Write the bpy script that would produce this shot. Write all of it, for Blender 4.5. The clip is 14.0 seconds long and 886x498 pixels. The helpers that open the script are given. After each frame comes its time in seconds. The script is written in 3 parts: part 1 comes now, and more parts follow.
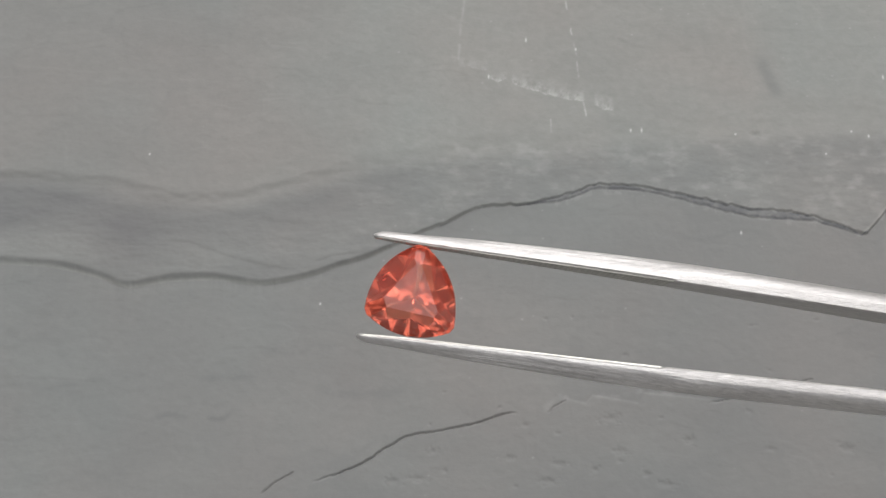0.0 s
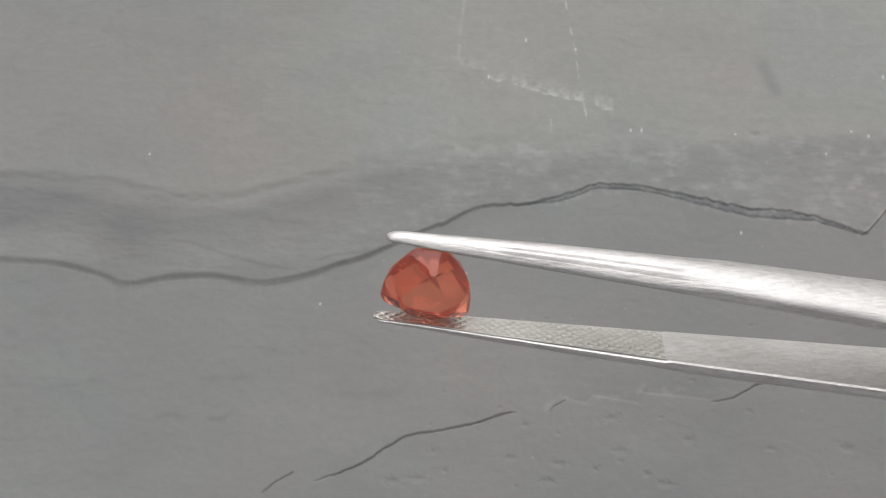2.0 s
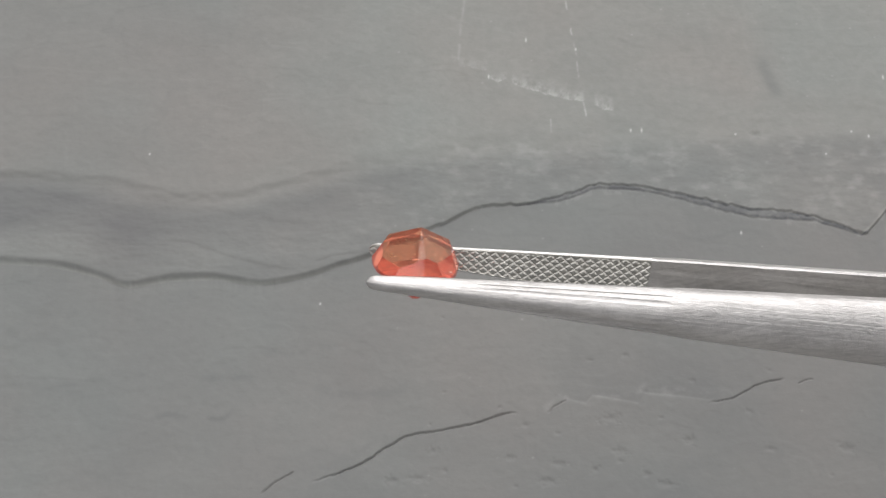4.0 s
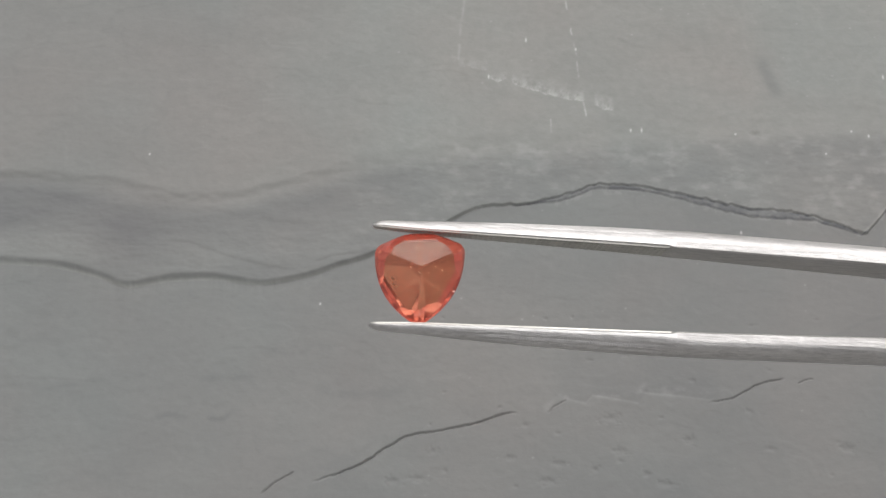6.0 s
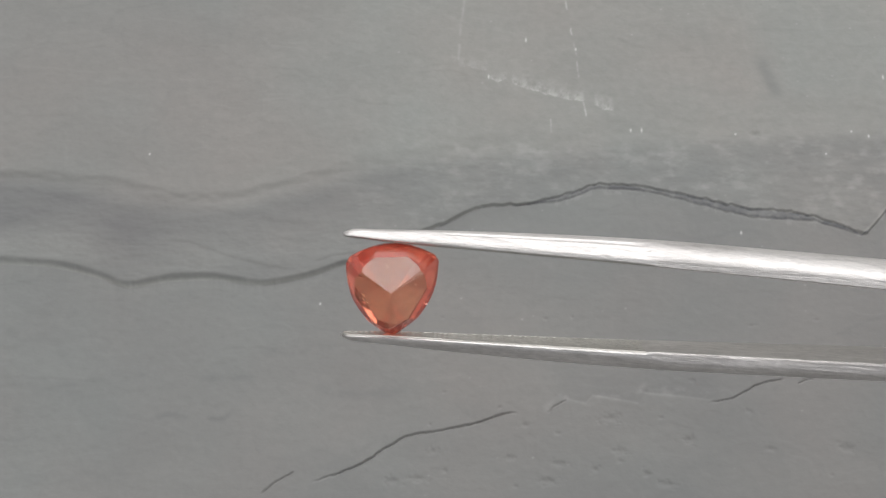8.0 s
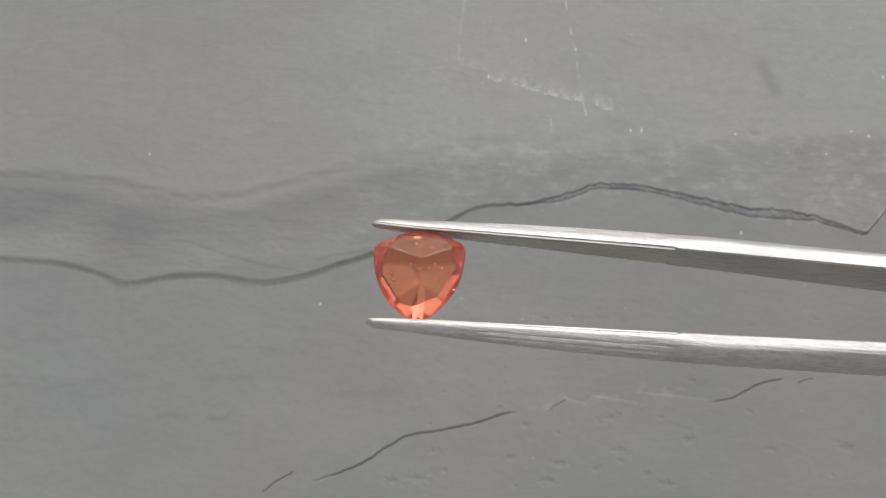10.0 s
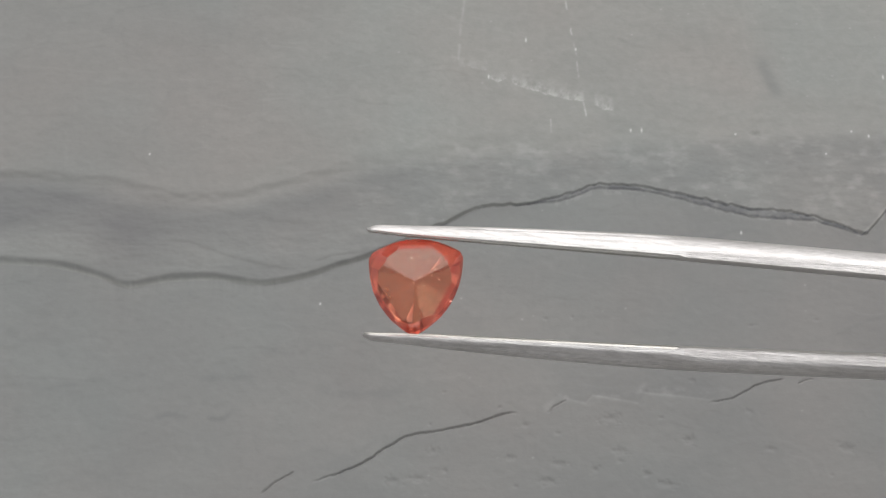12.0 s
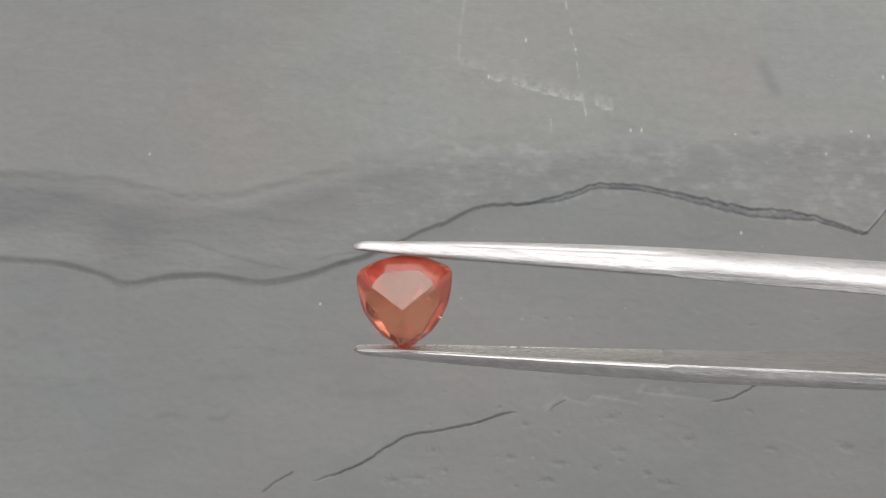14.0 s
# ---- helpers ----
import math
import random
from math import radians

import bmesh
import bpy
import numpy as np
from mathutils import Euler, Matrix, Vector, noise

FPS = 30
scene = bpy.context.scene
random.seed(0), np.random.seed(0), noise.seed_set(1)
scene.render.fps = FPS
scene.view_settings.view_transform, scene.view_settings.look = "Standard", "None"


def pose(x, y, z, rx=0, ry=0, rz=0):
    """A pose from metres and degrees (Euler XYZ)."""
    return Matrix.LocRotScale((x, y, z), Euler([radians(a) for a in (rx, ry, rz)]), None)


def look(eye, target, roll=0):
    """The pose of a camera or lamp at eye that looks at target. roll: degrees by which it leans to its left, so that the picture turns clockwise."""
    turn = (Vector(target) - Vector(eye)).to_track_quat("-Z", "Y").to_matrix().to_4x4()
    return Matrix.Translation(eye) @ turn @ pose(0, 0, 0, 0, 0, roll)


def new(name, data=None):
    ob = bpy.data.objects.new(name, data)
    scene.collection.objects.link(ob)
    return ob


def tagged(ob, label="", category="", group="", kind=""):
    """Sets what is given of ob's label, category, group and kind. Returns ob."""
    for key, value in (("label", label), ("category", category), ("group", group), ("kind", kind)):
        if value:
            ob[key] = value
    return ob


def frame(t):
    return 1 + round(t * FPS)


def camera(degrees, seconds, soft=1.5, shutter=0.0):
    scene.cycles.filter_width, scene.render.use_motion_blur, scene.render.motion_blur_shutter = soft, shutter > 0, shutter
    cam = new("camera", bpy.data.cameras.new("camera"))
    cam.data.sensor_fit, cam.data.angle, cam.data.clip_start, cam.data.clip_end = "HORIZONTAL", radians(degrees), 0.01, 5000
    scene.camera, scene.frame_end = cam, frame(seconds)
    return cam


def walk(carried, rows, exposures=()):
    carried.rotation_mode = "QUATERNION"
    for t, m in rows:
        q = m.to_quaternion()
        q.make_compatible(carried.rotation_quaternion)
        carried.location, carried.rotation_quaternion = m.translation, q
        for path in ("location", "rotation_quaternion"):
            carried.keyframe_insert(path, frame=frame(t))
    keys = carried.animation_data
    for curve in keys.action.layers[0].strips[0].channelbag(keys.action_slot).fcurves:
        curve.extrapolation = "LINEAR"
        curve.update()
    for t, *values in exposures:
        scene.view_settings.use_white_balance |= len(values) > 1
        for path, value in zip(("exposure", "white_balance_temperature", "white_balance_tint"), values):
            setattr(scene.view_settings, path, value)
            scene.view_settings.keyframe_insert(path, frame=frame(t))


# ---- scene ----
MM = 0.001

# ---- camera: fixed on a stand, looking down on the slate ----
cam = camera(45.0, 14.0, soft=1.3)
STAND = look((0, -0.0486, 0.1334), (0, 0, 0))
walk(cam, [(0.0, STAND), (14.0, STAND)])

# ---- light: bright overcast daylight, strongest from the far side ----
scene.view_settings.exposure = 0.0
world = bpy.data.worlds.new("overcast_sky")
scene.world = world
world.use_nodes = True
wn, wl = world.node_tree.nodes, world.node_tree.links
sky = wn.new("ShaderNodeTexSky")
sky.sky_type, sky.sun_disc = "NISHITA", False
sky.sun_elevation, sky.sun_rotation = radians(62), radians(12.5)
sky.air_density, sky.dust_density = 1.0, 6.0
grey = wn.new("ShaderNodeHueSaturation")
grey.inputs["Saturation"].default_value = 0.12
wl.new(sky.outputs["Color"], grey.inputs["Color"])
wl.new(grey.outputs["Color"], wn["Background"].inputs["Color"])
wn["Background"].inputs["Strength"].default_value = 0.070

sun = new("sun", bpy.data.lights.new("sun", "SUN"))
sun.data.energy, sun.data.angle, sun.data.color = 2.56, radians(116), (1.0, 0.985, 0.975)
sun.matrix_world = look((0.10, 0.45, 0.885), (0, 0, 0))


# ---- materials ----
def node_material(name):
    m = bpy.data.materials.new(name)
    m.use_nodes = True
    return m, m.node_tree.nodes, m.node_tree.links, m.node_tree.nodes["Principled BSDF"]


def mapped(n, l, scale, kind="Object"):
    c = n.new("ShaderNodeTexCoord")
    m = n.new("ShaderNodeMapping")
    m.inputs["Scale"].default_value = scale
    l.new(c.outputs[kind], m.inputs["Vector"])
    return m.outputs["Vector"]


def noise_tex(n, l, scale, size, detail=6.0, rough=0.6, distort=0.0):
    t = n.new("ShaderNodeTexNoise")
    t.inputs["Scale"].default_value, t.inputs["Detail"].default_value = size, detail
    t.inputs["Roughness"].default_value, t.inputs["Distortion"].default_value = rough, distort
    l.new(mapped(n, l, scale), t.inputs["Vector"])
    return t.outputs["Fac"]


def ramp(n, l, fac, stops):
    r = n.new("ShaderNodeValToRGB")
    while len(r.color_ramp.elements) < len(stops):
        r.color_ramp.elements.new(0.5)
    for e, (at, c) in zip(r.color_ramp.elements, stops):
        e.position, e.color = at, (c, c, c, 1) if isinstance(c, (int, float)) else (*c, 1)
    l.new(fac, r.inputs["Fac"])
    return r.outputs["Color"]


def mix(n, l, a, b, fac, how="MIX"):
    m = n.new("ShaderNodeMix")
    m.data_type, m.blend_type = "RGBA", how
    for socket, v in (("A", a), ("B", b)):
        pick = m.inputs[6 if socket == "A" else 7]
        if isinstance(v, tuple):
            pick.default_value = (*v, 1)
        else:
            l.new(v, pick)
    if isinstance(fac, float):
        m.inputs[0].default_value = fac
    else:
        l.new(fac, m.inputs[0])
    return m.outputs[2]


def bump(n, l, height, strength, distance, after=None):
    b = n.new("ShaderNodeBump")
    b.inputs["Strength"].default_value, b.inputs["Distance"].default_value = strength, distance
    l.new(height, b.inputs["Height"])
    if after is not None:
        l.new(after, b.inputs["Normal"])
    return b.outputs["Normal"]


def slate_material():
    m, n, l, p = node_material("slate")
    broad = noise_tex(n, l, (34, 44, 34), 1.0, 4.0, 0.5, 0.8)
    grain = noise_tex(n, l, (800, 1000, 800), 1.0, 5.0, 0.65)
    tint = noise_tex(n, l, (28, 28, 28), 1.0, 3.0, 0.5)
    colour = ramp(n, l, broad, [(0.25, (0.219, 0.222, 0.214)), (0.75, (0.243, 0.244, 0.233))])
    colour = mix(n, l, colour, ramp(n, l, grain, [(0.3, 0.92), (0.7, 1.07)]), 0.9, "MULTIPLY")
    colour = mix(n, l, colour, ramp(n, l, tint, [(0.35, (0.96, 1.0, 0.995)), (0.65, (1.04, 0.985, 0.965))]), 0.9, "MULTIPLY")
    plates = n.new("ShaderNodeTexVoronoi")
    plates.inputs["Scale"].default_value, plates.inputs["Randomness"].default_value = 1.0, 1.0
    bent = n.new("ShaderNodeVectorMath")
    bent.operation = "MULTIPLY_ADD"
    wobble = n.new("ShaderNodeTexNoise")
    wobble.inputs["Scale"].default_value, wobble.inputs["Detail"].default_value = 1.0, 4.0
    l.new(mapped(n, l, (300, 300, 300)), wobble.inputs["Vector"])
    l.new(wobble.outputs["Color"], bent.inputs[0])
    bent.inputs[1].default_value = (1.6, 1.6, 0)
    l.new(mapped(n, l, (130, 260, 0)), bent.inputs[2])
    l.new(bent.outputs["Vector"], plates.inputs["Vector"])
    tone = n.new("ShaderNodeSeparateColor")
    l.new(plates.outputs["Color"], tone.inputs["Color"])
    colour = mix(n, l, colour, ramp(n, l, tone.outputs["Red"], [(0.0, 0.97), (1.0, 1.03)]), 0.8, "MULTIPLY")
    a = n.new("ShaderNodeAttribute")
    a.attribute_name = "chalk"
    # dark marks of the stone, and shade put into its colour
    s = n.new("ShaderNodeAttribute")
    s.attribute_name = "stain_shade"
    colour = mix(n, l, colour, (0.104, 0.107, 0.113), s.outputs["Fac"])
    colour = mix(n, l, colour, (0.62, 0.62, 0.60), a.outputs["Fac"])
    l.new(colour, p.inputs["Base Color"])
    l.new(ramp(n, l, grain, [(0.3, 0.55), (0.7, 0.75)]), p.inputs["Roughness"])
    p.inputs["Specular IOR Level"].default_value = 0.35
    first = bump(n, l, grain, 0.2, 0.00010)
    l.new(bump(n, l, noise_tex(n, l, (200, 280, 200), 1.0, 4.0), 0.20, 0.0004, first), p.inputs["Normal"])
    return m


def steel_material(name, rough, brush, dark, light):
    m, n, l, p = node_material(name)
    along = noise_tex(n, l, (45, 4200, 4200), 1.0, 4.0, 0.65)
    marks = noise_tex(n, l, (620, 2600, 1100), 1.0, 5.0, 0.75, 2.0)
    worn = noise_tex(n, l, (120, 260, 260), 1.0, 4.0, 0.6)
    # fine slanting scratches
    slant = n.new("ShaderNodeTexNoise")
    slant.inputs["Scale"].default_value, slant.inputs["Detail"].default_value = 1.0, 3.0
    turned = n.new("ShaderNodeMapping")
    turned.vector_type = "TEXTURE"
    turned.inputs["Rotation"].default_value = (radians(8), radians(13), radians(9))
    turned.inputs["Scale"].default_value = (1 / 200, 1 / 4200, 1 / 4200)
    l.new(n.new("ShaderNodeTexCoord").outputs["Object"], turned.inputs["Vector"])
    l.new(turned.outputs["Vector"], slant.inputs["Vector"])
    colour = ramp(n, l, worn, [(0.3, dark), (0.7, light)])
    colour = mix(n, l, colour, ramp(n, l, along, [(0.3, 0.82), (0.6, 1.06)]), 0.6, "MULTIPLY")
    colour = mix(n, l, colour, ramp(n, l, marks, [(0.35, 0.86), (0.6, 1.05)]), 0.8, "MULTIPLY")
    colour = mix(n, l, colour, ramp(n, l, slant.outputs["Fac"], [(0.38, 0.80), (0.52, 1.03)]), 0.45, "MULTIPLY")
    l.new(colour, p.inputs["Base Color"])
    p.inputs["Metallic"].default_value = 1.0
    l.new(ramp(n, l, along, [(0.3, rough - 0.06), (0.7, rough + 0.10)]), p.inputs["Roughness"])
    first = bump(n, l, along, brush, 0.00005)
    second = bump(n, l, slant.outputs["Fac"], 0.35 * brush, 0.00005, first)
    l.new(bump(n, l, marks, 0.8 * brush, 0.00005, second), p.inputs["Normal"])
    return m


def gem_material(name, pale, deep, haze, clear):
    m, n, l, p = node_material(name)
    cloud = noise_tex(n, l, (420, 420, 420), 1.0, 4.0, 0.6, 0.5)
    l.new(ramp(n, l, cloud, [(0.35, deep), (0.65, pale)]), p.inputs["Base Color"])
    p.inputs["Transmission Weight"].default_value = clear
    p.inputs["IOR"].default_value = 1.76
    l.new(ramp(n, l, cloud, [(0.4, haze), (0.7, 2 * haze)]), p.inputs["Roughness"])
    return m


def table_material():
    m, n, l, p = node_material("plain_grey_ground")
    l.new(ramp(n, l, noise_tex(n, l, (9, 9, 9), 1.0, 6.0), [(0.3, (0.26, 0.26, 0.25)), (0.7, (0.36, 0.35, 0.34))]), p.inputs["Base Color"])
    p.inputs["Roughness"].default_value = 0.6
    return m


SLATE, STEEL = slate_material(), steel_material("brushed_steel", 0.50, 1.0, (0.63, 0.61, 0.60), (0.74, 0.72, 0.71))
FACE_STEEL = steel_material("flat_ground_steel", 0.50, 0.25, (0.55, 0.53, 0.51), (0.62, 0.60, 0.585))
EDGE_STEEL = steel_material("burnished_edge_steel", 0.40, 0.6, (0.66, 0.645, 0.635), (0.77, 0.755, 0.745))
PAD_STEEL, TABLE = steel_material("knurled_steel", 0.42, 0.2, (0.49, 0.475, 0.445), (0.59, 0.575, 0.54)), table_material()
SPECK, speck_nodes, speck_links, speck = node_material("pale_inclusion")
speck_links.new(ramp(speck_nodes, speck_links, noise_tex(speck_nodes, speck_links, (9000, 9000, 9000), 1.0), [(0.3, (0.85, 0.60, 0.45)), (0.7, (0.95, 0.82, 0.70))]), speck.inputs["Base Color"])
speck.inputs["Roughness"].default_value = 0.3
# facet tints carry the reddening of light along its path through the stone
GEM_RED = gem_material("red_light_path_gem", (0.93, 0.21, 0.13), (0.89, 0.13, 0.085), 0.08, 0.72)
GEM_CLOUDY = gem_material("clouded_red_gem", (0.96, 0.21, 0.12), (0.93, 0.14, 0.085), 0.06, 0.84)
GEM_ORANGE = gem_material("orange_light_path_gem", (0.95, 0.57, 0.33), (0.94, 0.45, 0.25), 0.035, 0.93)


# ---- helpers for building ----
def mesh_from(name, verts, faces, material, smooth=None):
    me = bpy.data.meshes.new(name)
    me.from_pydata([tuple(v) for v in verts], [], faces)
    me.materials.append(material)
    if smooth is not None:
        me.polygons.foreach_set("use_smooth", [True] * len(me.polygons))
        me.set_sharp_from_angle(angle=radians(smooth))
    me.update()
    return me


def part(name, me, parent, label=""):
    ob = new(name, me)
    ob.parent = parent
    if label:
        tagged(ob, label)
    return ob


def value_noise(x, y, seed):
    """Smooth lattice noise in -1..1 on arrays."""
    r = np.random.RandomState(seed).uniform(-1, 1, (256, 256))
    xi, yi = np.floor(x).astype(int), np.floor(y).astype(int)
    fx, fy = x - xi, y - yi
    fx, fy = fx * fx * (3 - 2 * fx), fy * fy * (3 - 2 * fy)
    at = lambda i, j: r[(xi + i) % 256, (yi + j) % 256]
    return (at(0, 0) * (1 - fx) + at(1, 0) * fx) * (1 - fy) + (at(0, 1) * (1 - fx) + at(1, 1) * fx) * fy


def layered(x, y, seed, octaves=4):
    return sum(value_noise(x * 2 ** k + 7.3 * k, y * 2 ** k + 3.1 * k, seed + k) / 2 ** k for k in range(octaves))


def step(d):
    d = np.clip(d, 0, 1)
    return d * d * (3 - 2 * d)


def curved(points, n=6):
    """A smooth line through the points."""
    p = np.array([points[0], *points, points[-1]], float)
    out = []
    for a, b, c, d in zip(p, p[1:], p[2:], p[3:]):
        for u in np.arange(n) / n:
            out.append(tuple(0.5 * (2 * b + (c - a) * u + (2 * a - 5 * b + 4 * c - d) * u ** 2 + (3 * b - a - 3 * c + d) * u ** 3)))
    return out + [tuple(p[-1])]


def line_distance(x, y, points):
    """Distance to a polyline, and how far along it (0 to 1)."""
    best, along = np.full_like(x, 1e9), np.zeros_like(x)
    for k, ((ax, ay), (bx, by)) in enumerate(zip(points, points[1:])):
        dx, dy = bx - ax, by - ay
        u = np.clip(((x - ax) * dx + (y - ay) * dy) / (dx * dx + dy * dy), 0, 1)
        d = np.hypot(x - ax - u * dx, y - ay - u * dy)
        along = np.where(d < best, (k + u) / (len(points) - 1), along)
        best = np.minimum(best, d)
    return best, along


# ---- slate slab: cleft surface, in millimetres ----
# edge of the torn layer, and the soft rise behind it
TORN = [(-150, 2.5), (-95, 0.5), (-70, -1.0), (-58.6, -2.0), (-52.0, -2.4), (-48.0, -3.2), (-44.9, -4.1), (-41.1, -5.4), (-36.0, -4.4),
        (-30.0, -4.2), (-24.0, -5.0), (-18.1, -3.93), (-13.7, -2.38), (-9.3, -0.82), (-2.9, 2.3), (1.2, 4.1), (5.0, 6.0), (11.1, 6.5),
        (16.5, 7.2), (20.4, 8.8), (25.0, 8.8), (28.8, 8.2), (31.8, 7.4), (39.2, 5.3), (44.4, 4.4), (49.0, 4.3), (52.6, 3.3),
        (55.9, 2.1), (57.6, 3.5), (59.6, 5.8), (63, 9.4), (70, 14), (85, 16), (110, 18), (150, 20)]
BENCH = [(-150, 0), (11, 0), (16, 0.65), (20, 0.5), (25, 0.5), (30, 0.6), (36, 0.9), (41, 1.0), (43.5, 1.2), (46.5, 1.0),
         (50, 0.5), (54, 0.4), (57, 0), (150, 0)]
RISE = [(-150, 12.8), (-95, 11.0), (-72, 10.3), (-60.4, 10.1), (-52.7, 9.7), (-46.4, 8.5), (-39.3, 6.6), (-33.1, 6.0), (-27.0, 6.2),
        (-21.8, 8.02), (-15.7, 9.64), (-9.6, 11.46), (-1.9, 12.8), (9.0, 14.0), (24.6, 15.4), (40.2, 16.3), (61.2, 17.1), (72, 17.4),
        (100, 18.4), (150, 20)]
FOLDS = [[(-41.5, 7.0), (-34.6, 6.2), (-27.6, 4.8), (-20.0, 3.7), (-10.9, 2.9)],
         [(-55.6, -22.6), (-46.7, -20.1), (-34.7, -18.6), (-27.7, -15.3), (-22.0, -14.0), (-16.2, -14.0), (-10.5, -12.3)],
         [(13.4, -21.8), (15.8, -20.1), (16.9, -20.5), (18.0, -20.7), (18.9, -19.7), (20.8, -20.0), (23.0, -20.4), (24.7, -20.7), (25.6, -19.4), (27.0, -19.5), (30.0, -19.8), (34.2, -20.4), (36.3, -20.3)],
         [(-39.6, 1.3), (-33.7, 0.9), (-28.4, -1.1), (-23.1, -2.5), (-18.0, -3.1)],
         [(-17.3, -2.1), (-14.8, -1.1), (-10.8, -0.5)], [(-45.5, 5.0), (-37.0, 3.7), (-27.5, 4.2), (-17.1, 3.3)]]
CRACKS = [(0.17, [(-16.3, -30.6), (-12.8, -29.4), (-10.1, -28.3), (-7.3, -26.5), (-4.5, -24.9), (-1.7, -24.4), (4.0, -23.3),
                  (7.5, -22.1), (9.3, -21.9)]),
          (0.12, [(-22.4, -32.0), (-20.4, -30.4), (-18.4, -29.3)]),
          (0.11, [(13.2, -21.9), (14.3, -21.0), (15.6, -20.3)]),
          (0.14, [(33.6, -20.6), (36.5, -20.1), (39.5, -18.6), (41.3, -17.9), (43.5, -17.6)]),
          (0.10, [(45.0, -18.2), (46.0, -17.8), (47.1, -17.5)])]
SCRATCHES = [(0.13, 0.34, [(17.6, 38.5), (18.3, 32.8), (18.8, 29.6), (19.2, 24.6), (19.9, 19.3)]),
             (0.2, 0.12, [(3.1, 38.5), (2.5, 32.8), (2.2, 28.2)]),
             (0.12, 0.2, [(14.9, 18.9), (15.0, 15.8)])]
# rubbed chalky patches: strength, how far it fades upward, lower edge
SCUFFS = [(1.0, 2.0, [(9.8, 24.4), (12.4, 23.5), (15.1, 22.7), (18.0, 21.9), (19.4, 21.9)]),
          (0.9, 1.3, [(6.5, 25.2), (7.6, 24.8), (8.6, 25.1)]),
          (0.35, 2.2, [(1.3, 27.5), (3.7, 27.1), (6.2, 26.6)]),
          (0.30, 3.0, [(10.4, 24.6), (14.7, 23.3), (19.3, 22.1)]),
          (0.9, 2.4, [(21.4, 21.1), (22.4, 20.4), (23.4, 20.5)])]
SPECKS = [(40.3, 16.7), (39.8, 2.3), (11.8, 31.4), (-16.0, -7.6), (25.9, 17.3), (27.4, 17.3), (56.3, 17.1), (58.6, 16.4),
          (61.8, 25.5), (52.4, 13.7), (18.8, 29.9), (6.4, 25.5), (-40.0, 13.5)]
PITS = [(-1.3, -26.8), (-6.2, -30.4), (-3.1, -30.1), (18.8, -29.0), (21.9, -26.7), (12.7, -30.4), (8.3, -27.5), (30.7, -25.3), (27.5, -30.8), (25.1, -29.6), (40.7, -26.5), (21.0, -22.6), (10.3, -23.5), (50.1, -26.4), (14.4, -28.3), (43.0, 16.7)]
# faint dark wisps in the lower layer: strength, half width, line
WISPS = [(0.10, 0.5, [(-52.5, -19.4), (-46.9, -18.1), (-40.8, -17.5), (-36.2, -17.1)]),
         (0.12, 0.5, [(-31.5, -17.8), (-28.2, -17.2), (-25.3, -17.6), (-23.5, -18.0)]),
         (0.14, 0.35, [(-37.7, -23.3), (-34.0, -22.1), (-29.1, -22.6), (-25.6, -21.5)]),
         (0.12, 0.6, [(-54.7, -21.5), (-51.1, -22.0), (-49.0, -22.6)]),
         (0.10, 0.5, [(-24.5, -13.9), (-20.3, -14.2), (-16.2, -13.4), (-13.1, -13.1)]),
         (0.09, 0.7, [(-17.0, -18.9), (-11.8, -19.4), (-7.2, -19.7), (-4.1, -18.9)]),
         (0.08, 1.0, [(-54.6, -29.6), (-48.5, -30.1), (-41.6, -29.6), (-36.5, -30.6)])]
SMEAR = [(44.7, 29.6), (45.7, 25.5), (47.2, 21.5)]


def pit_places():
    r = np.random.RandomState(8)
    out = [(px, py, 0.5 + 0.2 * (k % 3), 0.32 + 0.08 * (k % 2)) for k, (px, py) in enumerate(PITS)]
    for _ in range(22):
        out.append((r.uniform(-4, 56), r.uniform(-35, -9), r.uniform(0.16, 0.40), r.uniform(0.14, 0.28)))
    return out


